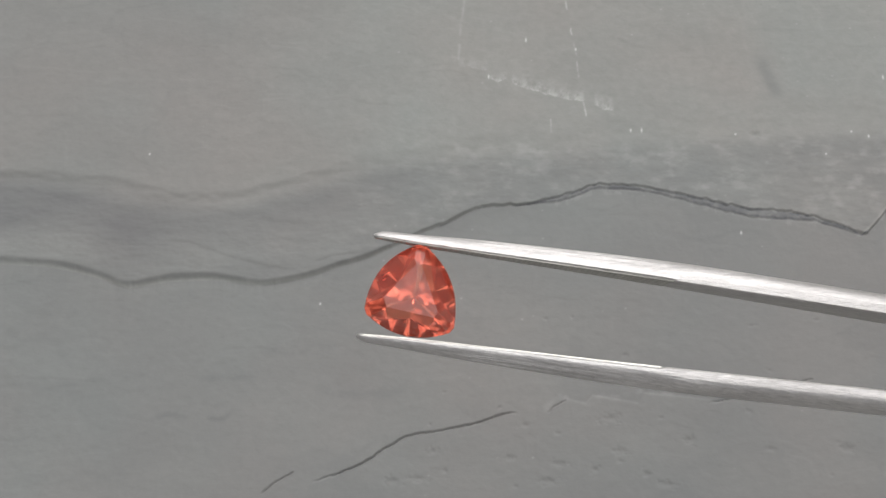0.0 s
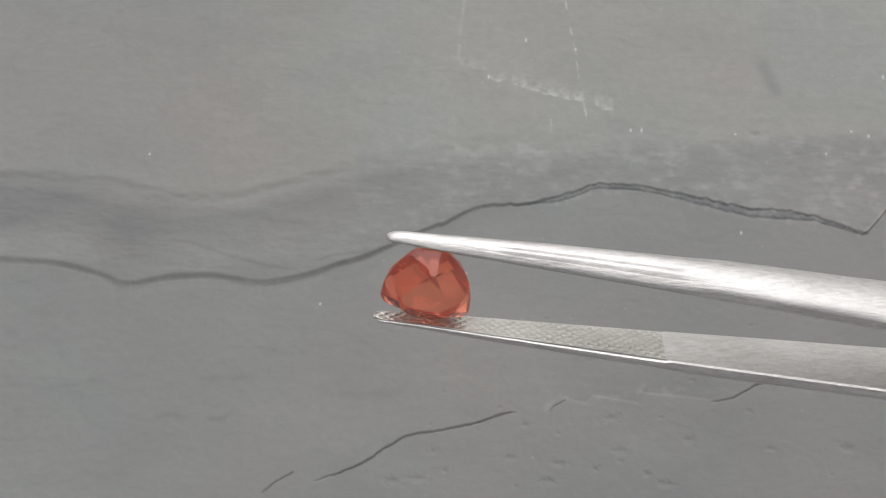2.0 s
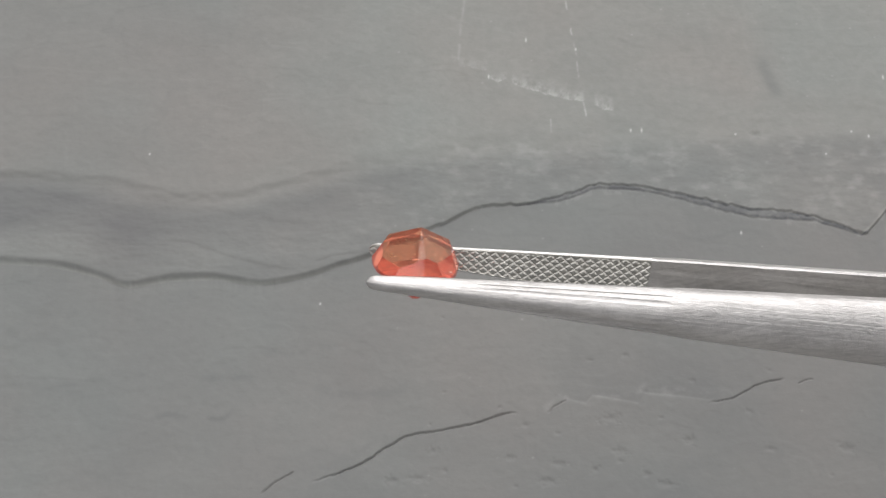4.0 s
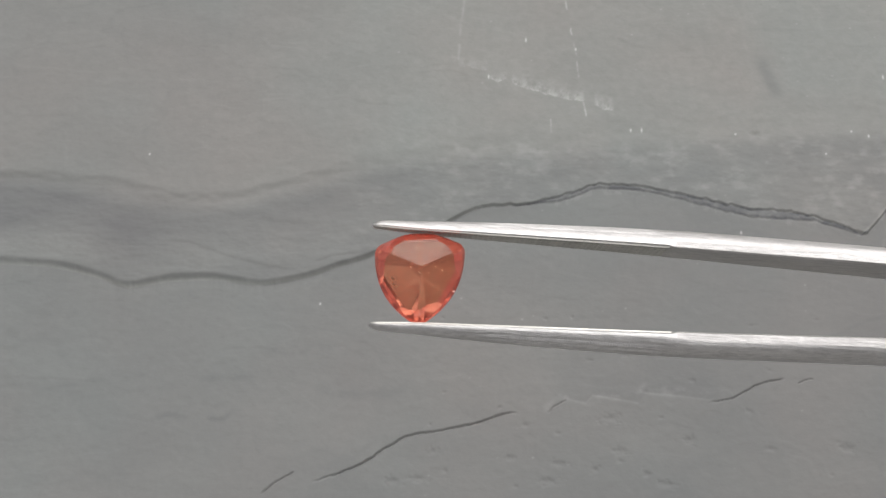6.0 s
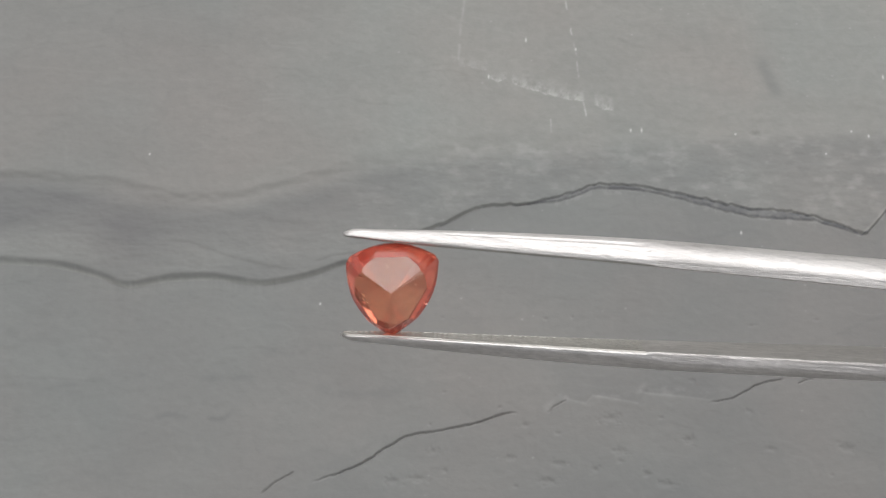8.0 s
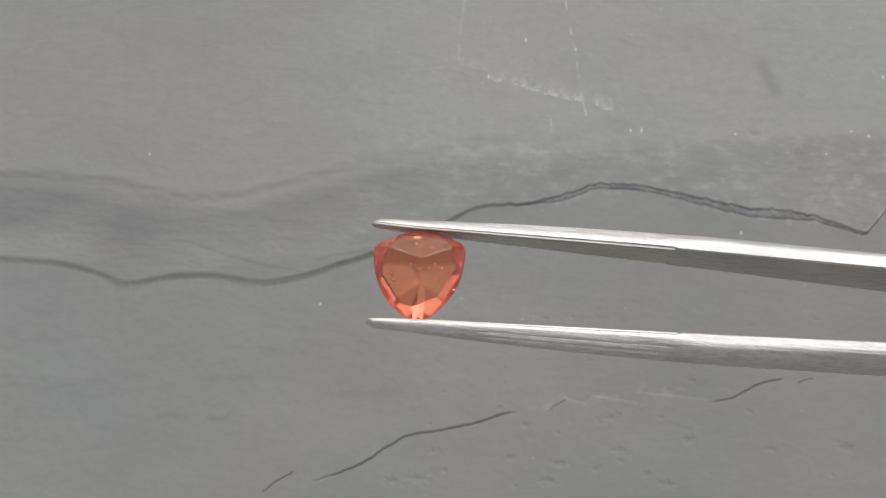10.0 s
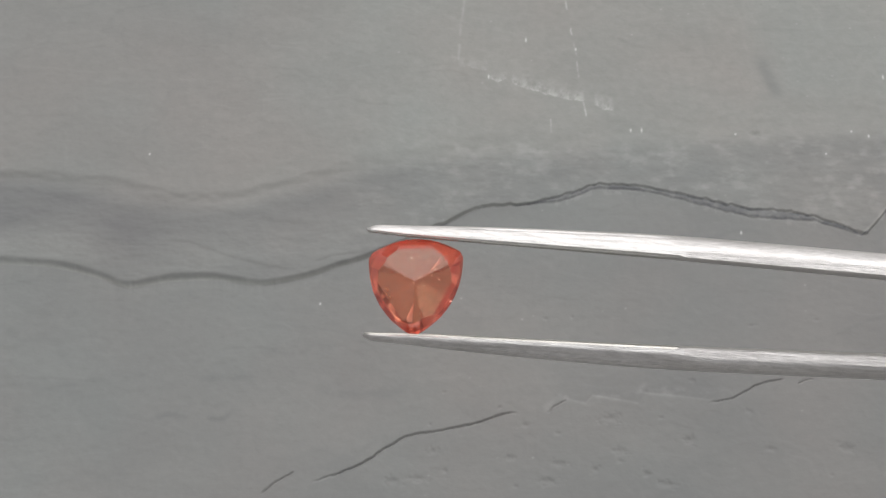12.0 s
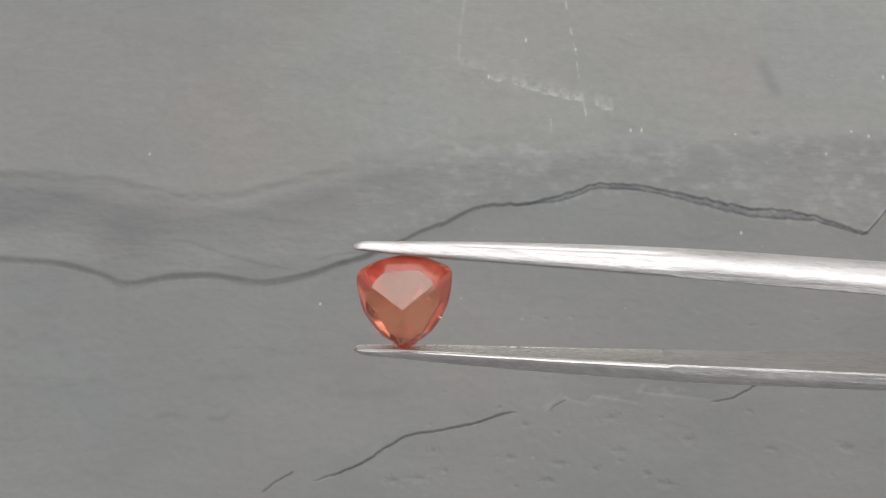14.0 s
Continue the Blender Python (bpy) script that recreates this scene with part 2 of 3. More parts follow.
def slate_height(x, y):
    edge = np.interp(x, *zip(*curved(TORN))) - 0.22 + 0.10 * layered(x * 0.9, y * 0 + 1, 11, 3) * np.clip(0.6 + x / 50, 0.3, 1.8)
    bench = np.interp(x, *zip(*BENCH))
    rise = np.interp(x, *zip(*curved(RISE))) + 0.9 * layered(x * 0.16, y * 0.35, 21, 3)
    edge = edge + 0.05 * layered(x * 2.2, y * 2.2, 13) * step((x + 5) / 20)
    d1, d2 = y - edge, y - edge - bench - 0.08 * layered(x * 1.6, y * 1.6, 17)
    soft = np.interp(x, [-60, -30, -8, 10, 20], [1.3, 1.1, 0.7, 0.35, 0.3])
    h = 0.10 * layered(x / 26, y / 12, 31) + 0.005 * layered(x * 0.9, y * 1.4, 41)
    h += np.interp(x, [-60, -12, 3, 15], [0.26, 0.32, 0.24, 0.12]) * step(d1 / soft) + np.interp(x, [3, 15], [0.16, 0.22]) * step(d2 / soft)
    dark = np.interp(x, [-60, -45, -25, -12, 5, 60], [0.17, 0.26, 0.40, 0.36, 0.36, 0.34])
    vary = np.clip(0.7 + 0.9 * layered(x * 0.5, y * 0 + 9, 15), 0.05, 1.3)
    other = np.clip(0.45 + 1.3 * layered(x * 0.6, y * 0 + 4, 19), 0.0, 1.3)
    reach = np.interp(x, [-60, -40, -20, -5, 5], [1.0, 0.9, 0.75, 0.45, 0.20])
    h -= dark * (0.25 * np.interp(x, [3, 15], [1, 0.45]) * vary * np.exp(-(d1 / reach) ** 2) + 0.17 * other * np.exp(-(d2 / 0.12) ** 2) * (bench > 0.05))
    h += np.interp(x, [-60, -12, 20], [0.30, 0.24, 0.22]) * step((y - rise) / np.interp(x, [-60, -20, 10, 60], [2.0, 1.8, 3.5, 6.0]))
    between = step(d2 / 1.0) * step((rise + 2 - y) / 3.0)
    h += between * (0.045 * layered(x / 5, y / 1.6, 51) + 0.012 * layered(x * 0.8, y * 1.2, 61))
    for k, line in enumerate(FOLDS):
        d, u = line_distance(x, y, line)
        fade = step(u * 5) * step((1 - u) * 5)
        sign = np.tanh((y - np.interp(x, *zip(*line))) / (0.5, 0.6, 0.12, 0.3, 0.2, 0.7)[k])
        h += fade * (0.045, 0.02, -0.05, 0.07, 0.07, 0.05)[k] * sign * np.exp(-d / (1.2, 1.5, 1.6, 1.2, 0.6, 1.2)[k])
    for wide, line in CRACKS:
        d, u = line_distance(x + 0.10 * layered(y * 1.5, x * 1.5, 71), y + 0.08 * layered(x * 1.5, y * 1.5, 81), curved(line, 4))
        fade = step(u * 6 + 0.1) * step((1 - u) * 6 + 0.1)
        h -= fade * min(0.55, 2.5 * wide) * np.exp(-(d / (0.66 * wide)) ** 2)
    for px, py, a, b in pit_places():
        near = (np.abs(x - px) < 4 * a) & (np.abs(y - py) < 4 * b)
        ragged = 1 + 0.7 * layered(x[near] * 1.7, y[near] * 2.1, 191)
        h[near] -= 0.42 * b * np.exp(-(((x[near] - px) / a) ** 2 + ((y[near] - py) / b) ** 2) * np.clip(ragged, 0.3, 3))
    # shallow flaked plates
    plates = layered(x / 7, y / 4, 141, 3)
    h += 0.022 * step((plates - 0.2) / 0.35) - 0.022 * step((-plates - 0.3) / 0.35)
    return h


def slate_marks(x, y):
    chalk = np.zeros_like(x)
    for wide, strong, line in SCRATCHES:
        d, u = line_distance(x + 0.08 * layered(y * 0.8, x, 91), y, line)
        chalk = np.maximum(chalk, strong * np.exp(-(d / wide) ** 2) * np.clip(0.45 + 1.2 * layered(x * 0.5, y * 0.7, 95), 0, 1))
    for strong, fade, line in SCUFFS:
        lx, ly = zip(*line)
        above = y - np.interp(x, lx, ly) - 0.12 * layered(x * 1.4, y * 0 + 2, 105)
        inside = step((x - lx[0] + 0.5) / 0.6) * step((lx[-1] + 0.5 - x) / 0.6)
        rub = np.clip(0.50 + 0.55 * layered(x * 1.5, y * 0.9, 101) + 0.35 * layered(x * 4.0, y * 3.0, 107), 0, 1)
        body = step(above / 0.15 + 0.5) * np.clip(1 - above / fade, 0, 1) ** 1.2
        chalk = np.maximum(chalk, 0.34 * strong * inside * body * rub)
        chalk = np.maximum(chalk, 0.38 * strong * inside * np.exp(-(above / 0.13) ** 2) * np.clip(rub + 0.1, 0, 1))
    for k, (px, py) in enumerate(SPECKS):
        chalk = np.maximum(chalk, 0.8 * np.exp(-((x - px) / 0.12) ** 2 - ((y - py) / (0.14 + 0.08 * (k % 3))) ** 2))
    r = np.random.RandomState(5)
    edge = np.interp(x, *zip(*TORN))
    for px, py, s in zip(r.uniform(-8, 64, 60), r.uniform(-36, 40, 60), r.uniform(0.05, 0.22, 60)):
        near = (np.abs(x - px) < 1) & (np.abs(y - py) < 1)
        chalk[near] = np.maximum(chalk[near], s * np.exp(-((x[near] - px) / 0.14) ** 2 - ((y[near] - py) / 0.11) ** 2))
    band = step((y - edge) / 1.0) * step((18 - y) / 4.0) * step((x + 20) / 30)
    chalk = np.maximum(chalk, 0.12 * band * np.clip(layered(x * 0.45, y * 0.8, 111) - 0.35, 0, 1))
    d, u = line_distance(x, y, SMEAR)
    stain_shade = 0.34 * step((1.4 - d) / 1.3) * step(u * 4) * step((1 - u) * 4)
    # pits are darker in colour as well as sunken
    for px, py, a, b in pit_places():
        near = (np.abs(x - px) < 4 * a) & (np.abs(y - py) < 4 * b)
        stain_shade[near] = np.maximum(stain_shade[near], 0.50 * b * np.exp(-((x[near] - px) / a) ** 2 - ((y[near] - py) / b) ** 2))
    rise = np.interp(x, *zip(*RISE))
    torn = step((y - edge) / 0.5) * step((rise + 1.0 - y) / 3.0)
    # lower layer darkened: the light's fall-off from the far side, put into colour
    stain_shade = np.maximum(stain_shade, (0.36 + 0.05 * layered(x * 0.08, y * 0.16, 131) + 0.03 + 0.05 * step(x / 60)) * step((edge - y) / 0.3))
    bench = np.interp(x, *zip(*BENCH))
    # shade between the two ledge lines, painted in with uneven tone
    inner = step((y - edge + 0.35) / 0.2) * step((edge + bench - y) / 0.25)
    stain_shade = np.maximum(stain_shade, inner * np.clip(0.80 + 0.25 * layered(x * 0.7, y * 1.6, 125) + 0.12 * layered(x * 2.4, y * 3.1, 127), 0.25, 0.95) * step((x + 6) / 8))
    # torn layer: its own darker tone plus the shade of its tilt, painted
    stain_shade = np.maximum(stain_shade, torn * np.clip(0.36 - 0.07 * step(x / 45) + 0.08 * layered(x * 0.12, y * 0.3, 121), 0, 0.5))
    veins = np.clip(1 - np.abs(layered(x / 17, y / 7, 151, 3)) / 0.12, 0, 1) * np.clip(0.3 + layered(x / 12, y / 9, 155), 0, 1)
    # faint veins; the upper left is painted darker, as light weakens leftward
    stain_shade = np.clip(stain_shade + 0.08 * veins + 0.30 * step((6 - x) / 50) * step((y - edge - 2) / 6), 0, 1)
    chips = torn * step((x + 25) / 25) * np.clip(layered(x * 0.55, y * 0.9, 161) - 0.25, -0.6, 0.8)
    stain_shade = np.clip(stain_shade - 0.10 * chips, 0, 1)
    plate = np.interp(x, *zip(*FOLDS[2]))
    stain_shade = stain_shade + 0.11 * step((y - plate) / 0.15) * step((plate + 7 - y) / 6) * step((x - 13) / 3) * step((36 - x) / 3)
    chalk = np.maximum(chalk, 0.07 * np.clip(chips - 0.1, 0, 1))
    d, u = line_distance(x, y - 0.5, FOLDS[2])
    chalk = np.maximum(chalk, 0.08 * step((1.1 - d) / 0.8) * np.clip(0.1 + 1.2 * layered(x * 0.6, y * 0.8, 165), 0, 1))
    stain_shade = np.maximum(stain_shade, 0.25 * np.exp(-((x + 50.5) / 1.6) ** 2 - ((y - 26.3) / 1.0) ** 2))
    for strong, wide, line in WISPS:
        d, u = line_distance(x, y + 0.4 * layered(x * 0.4, y * 0.4, 171), curved(line, 4))
        stain_shade = stain_shade + 1.5 * strong * np.exp(-(d / wide) ** 2) * step(u * 4) * step((1 - u) * 4) * np.clip(0.7 + 0.8 * layered(x * 0.5, y * 0.8, 175), 0, 1)
    flakes = step((y - edge + 1.2) / 0.5) * step((edge + bench + 0.8 - y) / 0.6) * step((x - 8) / 8)
    chalk = np.maximum(chalk, 0.07 * flakes * np.clip(1.6 * layered(x * 1.1, y * 0.9, 181) - 0.3, 0, 1))
    return np.clip(chalk, 0, 1), np.clip(stain_shade, 0, 1)


def slate_slab():
    fine = 0.125
    xs = np.concatenate([np.linspace(-150, -68, 42)[:-1], np.arange(-68, 68, fine), np.linspace(68, 150, 42)])
    ys = np.concatenate([np.linspace(-110, -36, 38)[:-1], np.arange(-36, 42, fine), np.linspace(42, 110, 36)])
    x, y = np.meshgrid(xs, ys)
    z = slate_height(x, y)
    chalk, stain_shade = slate_marks(x, y)
    ny, nx = x.shape
    top = np.stack([x, y, z], -1).reshape(-1, 3) * MM
    i = np.arange(ny * nx).reshape(ny, nx)
    quads = np.stack([i[:-1, :-1], i[:-1, 1:], i[1:, 1:], i[1:, :-1]], -1).reshape(-1, 4)
    ring = np.concatenate([i[0, :-1], i[:-1, -1], i[-1, :0:-1], i[:0:-1, 0]])
    low = top[ring].copy()
    low[:, 2] = -0.009
    base = len(top) + np.arange(len(ring))
    sides = np.stack([ring, base, np.roll(base, -1), np.roll(ring, -1)], -1)
    me = bpy.data.meshes.new("slate_slab")
    verts = np.concatenate([top, low])
    loops = np.concatenate([quads.ravel(), sides.ravel(), base[::-1]]).astype(np.int32)
    count = len(quads) + len(sides)
    starts = np.concatenate([np.arange(count) * 4, [count * 4]]).astype(np.int32)
    me.vertices.add(len(verts)), me.loops.add(len(loops)), me.polygons.add(len(starts))
    me.vertices.foreach_set("co", verts.ravel().astype(np.float32))
    me.loops.foreach_set("vertex_index", loops)
    me.polygons.foreach_set("loop_start", starts)
    me.update(calc_edges=True)
    smooth = np.zeros(len(starts), bool)
    smooth[:len(quads)] = True
    me.polygons.foreach_set("use_smooth", smooth)
    for key, v in (("chalk", chalk), ("stain_shade", stain_shade)):
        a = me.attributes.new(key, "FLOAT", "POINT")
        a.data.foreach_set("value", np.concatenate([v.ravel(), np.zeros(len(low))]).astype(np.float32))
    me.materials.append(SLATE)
    return tagged(new("slate_slab", me), "dark grey cleft slate slab with cracks and chalky scuffs", "slate", kind="structure")


def ground():
    top, low, w = -0.009, -0.109, 15.0
    bm = bmesh.new()
    bmesh.ops.create_cube(bm, size=1, matrix=Matrix.Translation((0, 0, (top + low) / 2)) @ Matrix.Diagonal((2 * w, 2 * w, top - low, 1)))
    me = bpy.data.meshes.new("ground")
    bm.to_mesh(me), bm.free()
    me.materials.append(TABLE)
    return tagged(new("ground", me), "plain grey surface beneath the slate slab", "ground", kind="structure")


slate_slab()
ground()


# ---- tweezers: tips at the origin, arms along +x, jaws apart in y, in millimetres ----
LENGTH, PAD_END = 132.0, 23.2


def eased(s, at, values):
    """Between knots, rounded off over some millimetres."""
    reach = np.minimum(np.asarray(s) * 0.5, 5.0)
    return sum(np.interp(s + reach * o, at, values) for o in np.linspace(-1, 1, 9)) / 9


def arm_width(s):
    return eased(s, [0, 8, 22, 42, 62, 90, 132], [1.09, 2.09, 3.67, 5.58, 7.49, 8.60, 7.00])


def arm_thick(s):
    return eased(s, [0, 0.7, 8, 22, 42, 70, 132], [0.28, 0.64, 1.22, 1.77, 1.86, 1.84, 1.50])


def arm_gap(s):
    return eased(s, [0, 4, 22, 42, 70, 100, 126, 132], [3.76, 3.56, 3.28, 2.74, 2.09, 0.90, 0.02, 0.02])


def arm_mesh(sign, start):
    s = np.concatenate([np.array([0, 0.04, 0.12, 0.25, 0.42, 0.65, 1.0]), np.arange(1.5, LENGTH + 0.1, 0.5)])
    tip = np.sqrt(np.clip(1 - (1 - np.clip(s / 0.65, 0, 1)) ** 2, 0.05, 1))
    w, t, h = arm_width(s) * tip, arm_thick(s), arm_gap(s)
    phi = np.radians(np.linspace(0, 180, 37))
    verts = []
    for k in range(len(s)):
        # filed flat sides and a low crown near the jaws, rounded further back
        filed = float(step((PAD_END + 2.5 - s[k]) / 4.0))
        y = np.concatenate([[0.06, 0.0, 0.0, 0.06], 0.33 - 0.07 * filed + (0.67 + 0.07 * filed) * np.clip(np.sin(phi), 0, 1) ** (1 + 0.45 * filed)])
        z = np.concatenate([[-0.5, -0.465, 0.465, 0.5], 0.5 * np.cos(phi)])
        for j in range(len(y)):
            yy = y[j] + (0.12 / t[k] if j < 4 and s[k] < PAD_END else 0)
            if j > 3 and 7 < s[k] < PAD_END:
                near = min(abs(math.degrees(phi[j - 4]) - g) for g in (40, 58, 122, 140))
                depth = 0.10 * min(1, (s[k] - 7) / 3, (PAD_END - s[k]) / 0.6)
                yy -= max(0, 1 - near / 6) * depth / max(t[k], 0.5) * 1.2
            verts.append(((s[k] + start) * MM, sign * (h[k] + t[k] * yy) * MM, w[k] * z[j] * MM))
    m, faces = 41, []
    for k in range(len(s) - 1):
        for j in range(m):
            q = (k * m + j, k * m + (j + 1) % m, (k + 1) * m + (j + 1) % m, (k + 1) * m + j)
            faces.append(q if sign > 0 else q[::-1])
    first, last = tuple(range(m)), tuple(range((len(s) - 1) * m, len(s) * m))
    faces += [first[::-1], last] if sign > 0 else [first, last[::-1]]
    me = mesh_from("arm", verts, faces, STEEL)
    bm = bmesh.new()
    bm.from_mesh(me)
    bmesh.ops.recalc_face_normals(bm, faces=bm.faces[:])
    bm.to_mesh(me), bm.free()
    me.polygons.foreach_set("use_smooth", [True] * len(me.polygons))
    me.set_sharp_from_angle(angle=radians(18))
    # the flat inner face is ground smooth, the filed sides of the jaws are burnished
    for steel in (FACE_STEEL, EDGE_STEEL):
        me.materials.append(steel)
    for p in me.polygons:
        rails = {v % m for v in p.vertices}
        if len(p.vertices) == 4 and rails <= {1, 2}:
            p.material_index = 1
        elif len(p.vertices) == 4 and (rails <= {2, 3, 4} or rails <= {0, 1, m - 1}) and min(p.vertices) // m < np.searchsorted(s, PAD_END):
            p.material_index = 2
    return me


def pad_mesh(sign, start):
    """Cross-cut gripping face: rows of small diamond points."""
    pitch, nx, nz = 0.66, 460, 72
    s, u = np.linspace(0.08, PAD_END, nx), np.linspace(-1, 1, nz)
    tip = np.sqrt(np.clip(1 - (1 - np.clip(s / 0.65, 0, 1)) ** 2, 0.05, 1))
    half = arm_width(s) * tip * 0.5 * 0.93
    S, U = np.meshgrid(s, u, indexing="ij")
    Z = U * half[:, None]
    a, b = (S * 0.8 + Z * 1.0) / pitch, (S * 0.8 - Z * 1.0) / pitch
    saw = lambda q: 1 - np.abs(2 * (q - np.floor(q)) - 1)
    up = np.minimum(np.minimum(saw(a), saw(b)) * 1.7, 0.85) / 0.85
    up = np.maximum(up, 1 - step(((1 - np.abs(U)) * half[:, None] - 0.07) / 0.05))
    rim = step((1 - np.abs(U)) * half[:, None] / 0.04) * step((PAD_END - S) / 0.1) * step((S - 0.08) / 0.05)
    Y = arm_gap(s)[:, None] + 0.11 - rim * (0.04 + 0.07 * up)
    Y = np.where(rim <= 0, arm_gap(s)[:, None] + 0.16, Y)
    verts = np.stack([(S + start), sign * Y, Z], -1).reshape(-1, 3) * MM
    i = np.arange(nx * nz).reshape(nx, nz)
    q = np.stack([i[:-1, :-1], i[1:, :-1], i[1:, 1:], i[:-1, 1:]], -1).reshape(-1, 4)
    if sign < 0:
        q = q[:, ::-1]
    return mesh_from("gripping_pad", verts, [tuple(int(v) for v in f) for f in q], PAD_STEEL)


def joint_mesh():
    bm = bmesh.new()
    bmesh.ops.create_cube(bm, size=1, matrix=Matrix.Translation((0.1315, 0, 0)) @ Matrix.Diagonal((0.011, 0.0034, 0.0075, 1)))
    bmesh.ops.bevel(bm, geom=bm.edges[:], offset=0.0008, segments=3, affect="EDGES")
    me = bpy.data.meshes.new("joint")
    bm.to_mesh(me), bm.free()
    me.materials.append(STEEL)
    return me


def tweezers():
    ob = tagged(new("tweezers"), "brushed steel gem tweezers with knurled jaws gripping the stone", "tweezers")
    for sign, start in ((1, 0.12), (-1, -0.12)):
        arm = part("arm", arm_mesh(sign, start), ob)
        part("gripping_pad", pad_mesh(sign, start), arm, "cross-cut knurled steel gripping face")
    part("joint", joint_mesh(), ob)
    return ob


# ---- gemstone: trillion cut, point towards the first jaw ----
CROWN, PAVILION = 1.62, 3.42


def gem_outline(per_side=13):
    corners = [Vector((-0.30, 3.80)), Vector((-3.50, -2.34)), Vector((3.50, -2.34))]
    points = []
    for a, b in zip(corners, corners[1:] + corners[:1]):
        mid, d = (a + b) / 2, b - a
        out = Vector((d.y, -d.x)).normalized()
        out = -out if out.dot(mid) < 0 else out
        for k in range(per_side):
            u = 0.035 + 0.93 * k / (per_side - 1)
            points.append(a.lerp(b, u) + out * 1.12 * (1 - (2 * u - 1) ** 2))
    return points


def cut_gem():
    """A prism on the outline, cut facet by facet as a stone is ground."""
    outline = gem_outline()
    bm = bmesh.new()
    low = [bm.verts.new((p.x, p.y, -5)) for p in outline]
    high = [bm.verts.new((p.x, p.y, 5)) for p in outline]
    m = len(outline)
    bm.faces.new(low[::-1]), bm.faces.new(high)
    for k in range(m):
        bm.faces.new((low[k], low[(k + 1) % m], high[(k + 1) % m], high[k]))
    bmesh.ops.recalc_face_normals(bm, faces=bm.faces[:])

    def cut(point, normal):
        r = bmesh.ops.bisect_plane(bm, geom=bm.verts[:] + bm.edges[:] + bm.faces[:], dist=1e-5, plane_co=point, plane_no=normal, clear_outer=True)
        edges = [e for e in r["geom_cut"] if isinstance(e, bmesh.types.BMEdge)]
        if edges:
            bmesh.ops.edgeloop_fill(bm, edges=edges)

    def ground(azimuth, slope, up, inset=0.0, lift=0.09):
        a = Vector((math.cos(radians(azimuth)), math.sin(radians(azimuth))))
        d = max(a.dot(p) for p in outline) - inset
        cut((a.x * d, a.y * d, up * lift), (slope * a.x, slope * a.y, up))

    # flat table and blunt culet
    cut((0, 0, CROWN), (0, 0, 1))
    cut((0, 0, -PAVILION), (0, 0, -1))
    culet = (0.0, -0.40)
    sides, corners = (270, 148.4, 31.6), (90, 211.8, 328.2)
    for az in sides:
        a = Vector((math.cos(radians(az)), math.sin(radians(az))))
        cut((*culet, -PAVILION - 0.02), (0.86 * a.x, 0.86 * a.y, -1))
        for turn in (-23, 0, 23):
            ground(az + turn, 2.1 if turn else 1.8, -1)
        ground(az, 0.86, 1)
        for turn in (-21, 21):
            ground(az + turn, 1.15, 1)
    for az, slope in zip(corners, (0.53, 0.455, 0.47)):
        a = Vector((math.cos(radians(az)), math.sin(radians(az))))
        cut((*culet, -PAVILION - 0.02), (slope * a.x, slope * a.y, -1))
        for turn in (-17, 17):
            ground(az + turn, 1.75, -1)
        ground(az, 0.92, 1)
    bmesh.ops.remove_doubles(bm, verts=bm.verts[:], dist=0.004)
    bmesh.ops.recalc_face_normals(bm, faces=bm.faces[:])
    return bm


def gemstone():
    ob = tagged(new("gemstone"), "faceted orange-red trillion-cut gemstone held between the tweezers", "gemstone")
    place = Matrix.Translation((3.9, 0.0, 0.0)) @ Matrix.Rotation(radians(-5), 4, "Z") @ Matrix.Rotation(radians(2), 4, "X")
    bm = cut_gem()
    groups = {"table_facet": [], "crown": [], "girdle": [], "pavilion": [], "pavilion_step": []}
    for f in bm.faces:
        z = f.calc_center_median().z
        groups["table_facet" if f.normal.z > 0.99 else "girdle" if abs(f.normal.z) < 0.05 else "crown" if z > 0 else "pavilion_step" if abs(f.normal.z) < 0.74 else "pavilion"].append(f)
    for name, faces in groups.items():
        index, verts, polys = {}, [], []
        for f in faces:
            poly = []
            for v in f.verts:
                if v not in index:
                    index[v] = len(verts)
                    verts.append((place @ v.co) * MM)
                poly.append(index[v])
            polys.append(poly)
        # the tint of each facet group imitates light absorbed inside the stone
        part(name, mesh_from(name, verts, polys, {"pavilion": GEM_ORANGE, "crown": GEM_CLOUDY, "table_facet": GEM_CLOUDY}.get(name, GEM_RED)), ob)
    bm.free()
    # pale mineral specks inside the stone: place and half length
    for x, y, z, turn, size in ((-2.0, 0.1, -1.0, 35, 0.22), (-2.1, 0.5, -1.0, 60, 0.18), (-1.8, 0.7, -1.1, 20, 0.15), (-0.3, -1.7, -1.0, 70, 0.18),
                                (2.5, 1.2, -0.5, 0, 0.13), (0.3, -0.2, -1.9, 10, 0.09), (0.9, -0.9, 0.4, 40, 0.12), (0.2, -1.3, 0.5, 65, 0.10)):
        bm = bmesh.new()
        at = place @ Matrix.Translation((x, y, z)) @ Matrix.Rotation(radians(turn), 4, "Z")
        bmesh.ops.create_icosphere(bm, subdivisions=1, radius=MM, matrix=Matrix.Diagonal((MM, MM, MM, 1)) @ at @ Matrix.Diagonal((size / MM, 0.4 * size / MM, 0.3 * size / MM, 1)))
        me = bpy.data.meshes.new("inclusion")
        bm.to_mesh(me), bm.free()
        me.materials.append(SPECK)
        part("inclusion", me, ob, "tiny pale mineral speck inside the stone")
    return ob


TWEEZERS, GEMSTONE = tweezers(), gemstone()

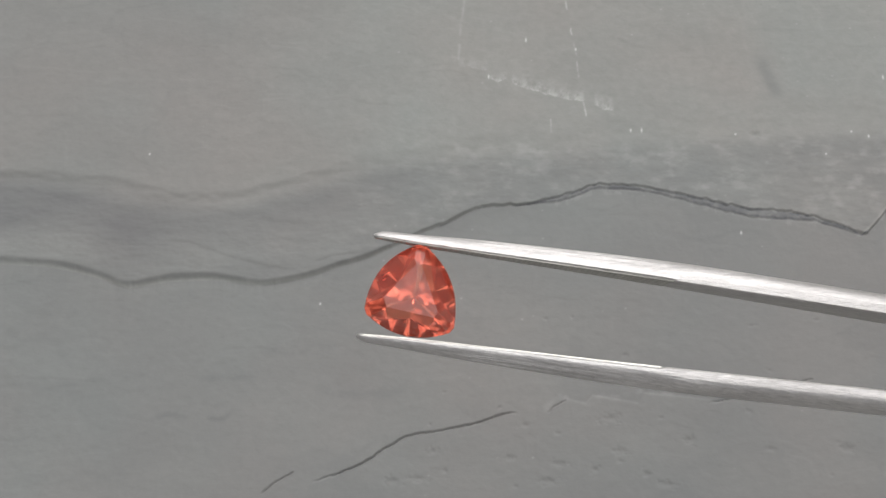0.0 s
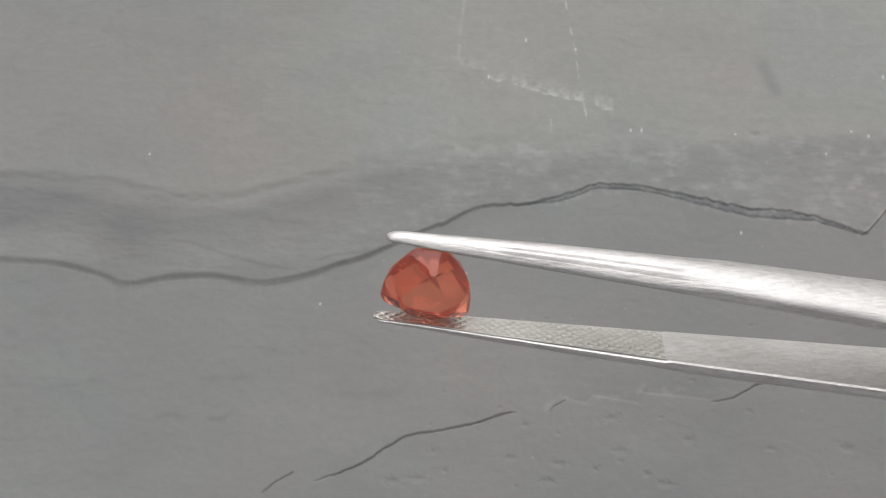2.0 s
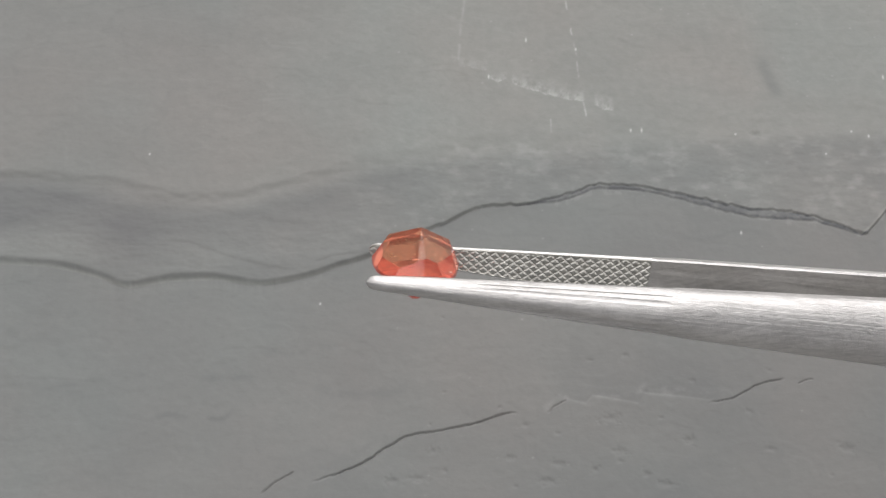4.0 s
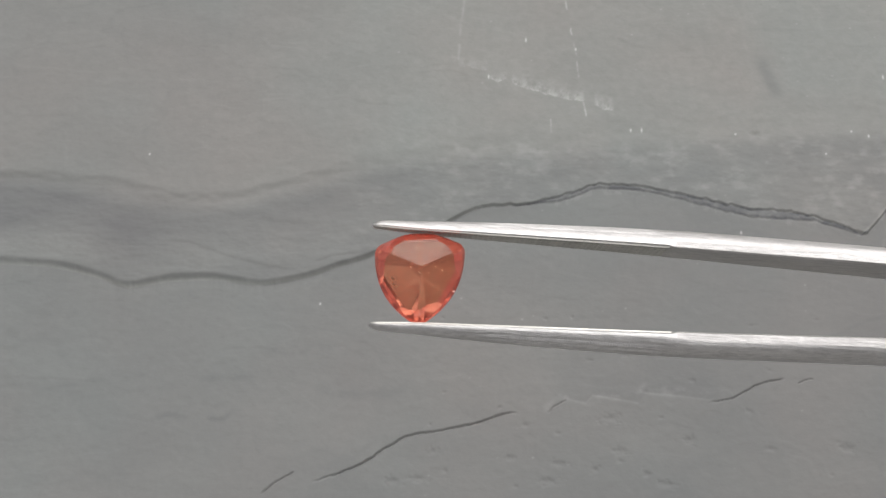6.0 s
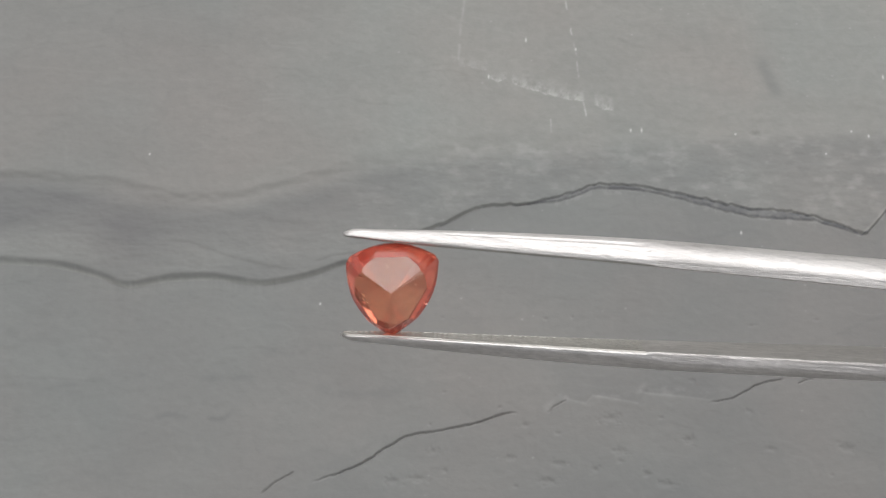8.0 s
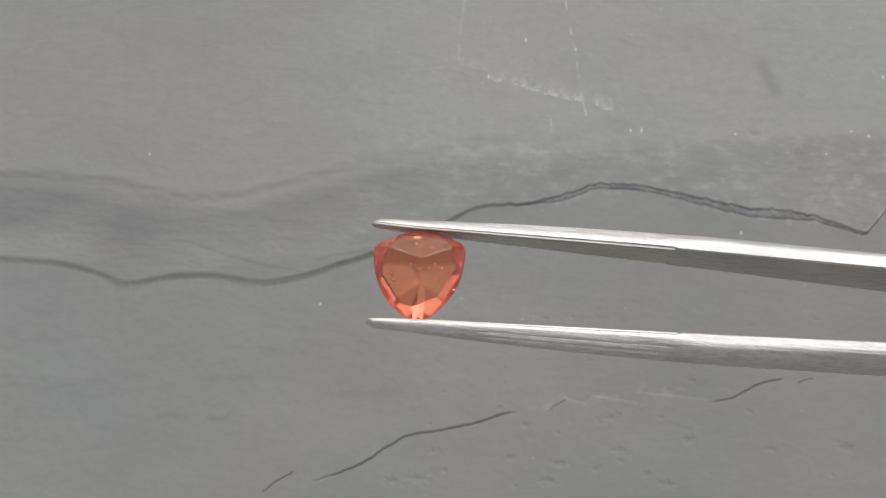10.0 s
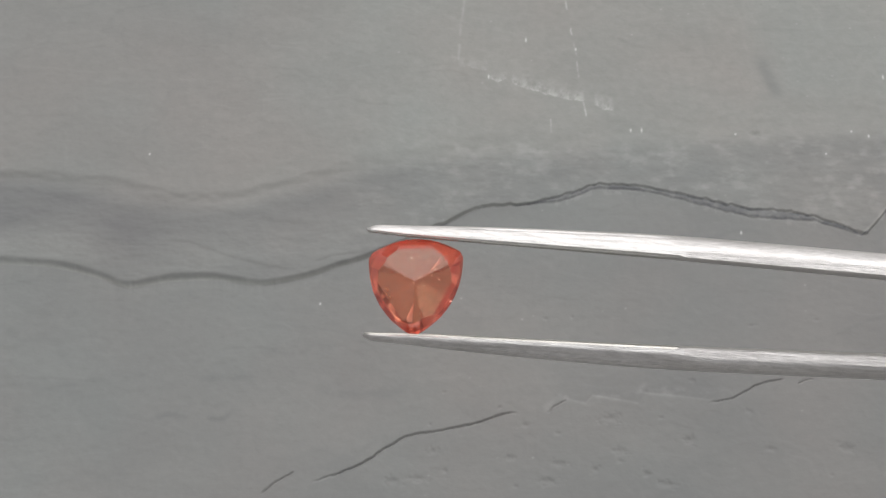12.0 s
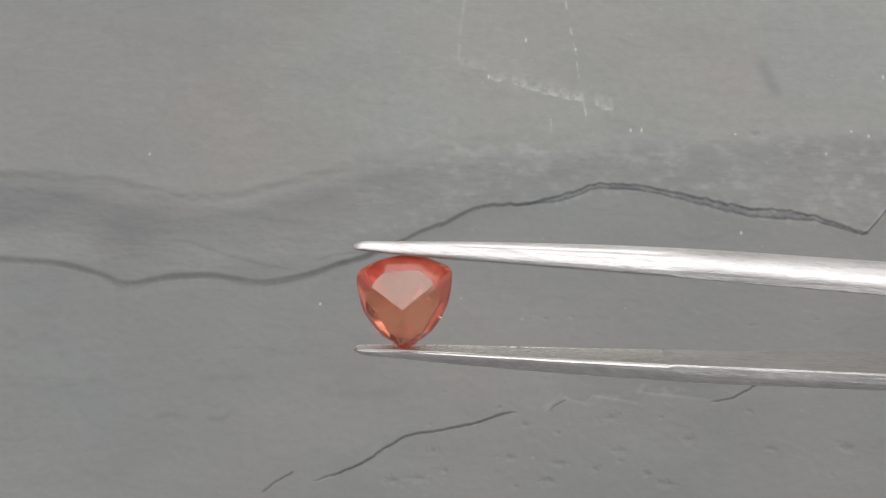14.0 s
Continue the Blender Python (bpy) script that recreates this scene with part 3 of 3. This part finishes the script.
# ---- the hand-held roll: seconds, place in millimetres, turn in degrees ----
HELD = [
    (0.0, -6.00, -23.10, 55.28, 11.56, 3.34, -7.01),
    (0.5, -5.80, -22.58, 55.55, 13.67, 3.88, -7.11),
    (1.0, -5.25, -23.17, 55.81, 26.02, 4.60, -6.18),
    (1.5, -4.70, -23.01, 56.34, 37.99, 5.31, -5.92),
    (2.0, -4.84, -22.52, 55.64, 55.30, 5.23, -5.90),
    (2.3, -4.94, -23.38, 55.18, 87.03, 4.56, -5.41),
    (2.5, -5.38, -20.67, 56.10, 98.88, 4.43, -6.37),
    (2.7, -5.55, -20.87, 55.76, 101.10, 4.49, -5.96),
    (4.8, -6.00, -21.14, 52.54, 156.77, 4.54, -3.53),
    (5.0, -6.00, -21.76, 52.13, 164.19, 4.38, -2.96),
    (5.5, -6.23, -23.23, 53.11, 178.80, 3.42, -2.18),
    (6.0, -5.62, -22.00, 54.61, 188.51, 2.82, -2.86),
    (6.5, -5.82, -22.57, 55.18, 197.49, 1.81, -3.10),
    (7.0, -6.31, -22.94, 55.50, 199.91, 1.75, -3.21),
    (7.5, -5.66, -21.74, 56.31, 210.30, 1.07, -4.06),
    (8.0, -7.67, -23.22, 55.86, 209.77, 1.36, -3.52),
    (10.3, -5.52, -22.37, 56.49, 179.36, 2.93, -4.15),
    (10.5, -5.82, -22.79, 56.34, 184.11, 2.64, -3.76),
    (11.0, -5.72, -22.32, 56.79, 192.11, 2.29, -3.65),
    (11.5, -5.70, -22.64, 56.99, 193.69, 1.73, -3.67),
    (12.0, -5.84, -23.58, 57.52, 197.51, 0.67, -3.80),
    (12.5, -5.96, -23.40, 57.39, 198.17, 0.66, -3.80),
    (13.0, -6.10, -23.77, 57.31, 196.47, 0.59, -3.71),
    (13.5, -6.35, -23.87, 57.73, 201.67, -0.15, -4.05),
    (14.0, -6.62, -24.92, 57.79, 212.68, -0.54, -3.30),
]


def motions():
    rows = [(t, pose(x * MM, y * MM, z * MM, rx, ry, rz)) for t, x, y, z, rx, ry, rz in HELD]
    walk(TWEEZERS, rows)
    walk(GEMSTONE, rows)


motions()
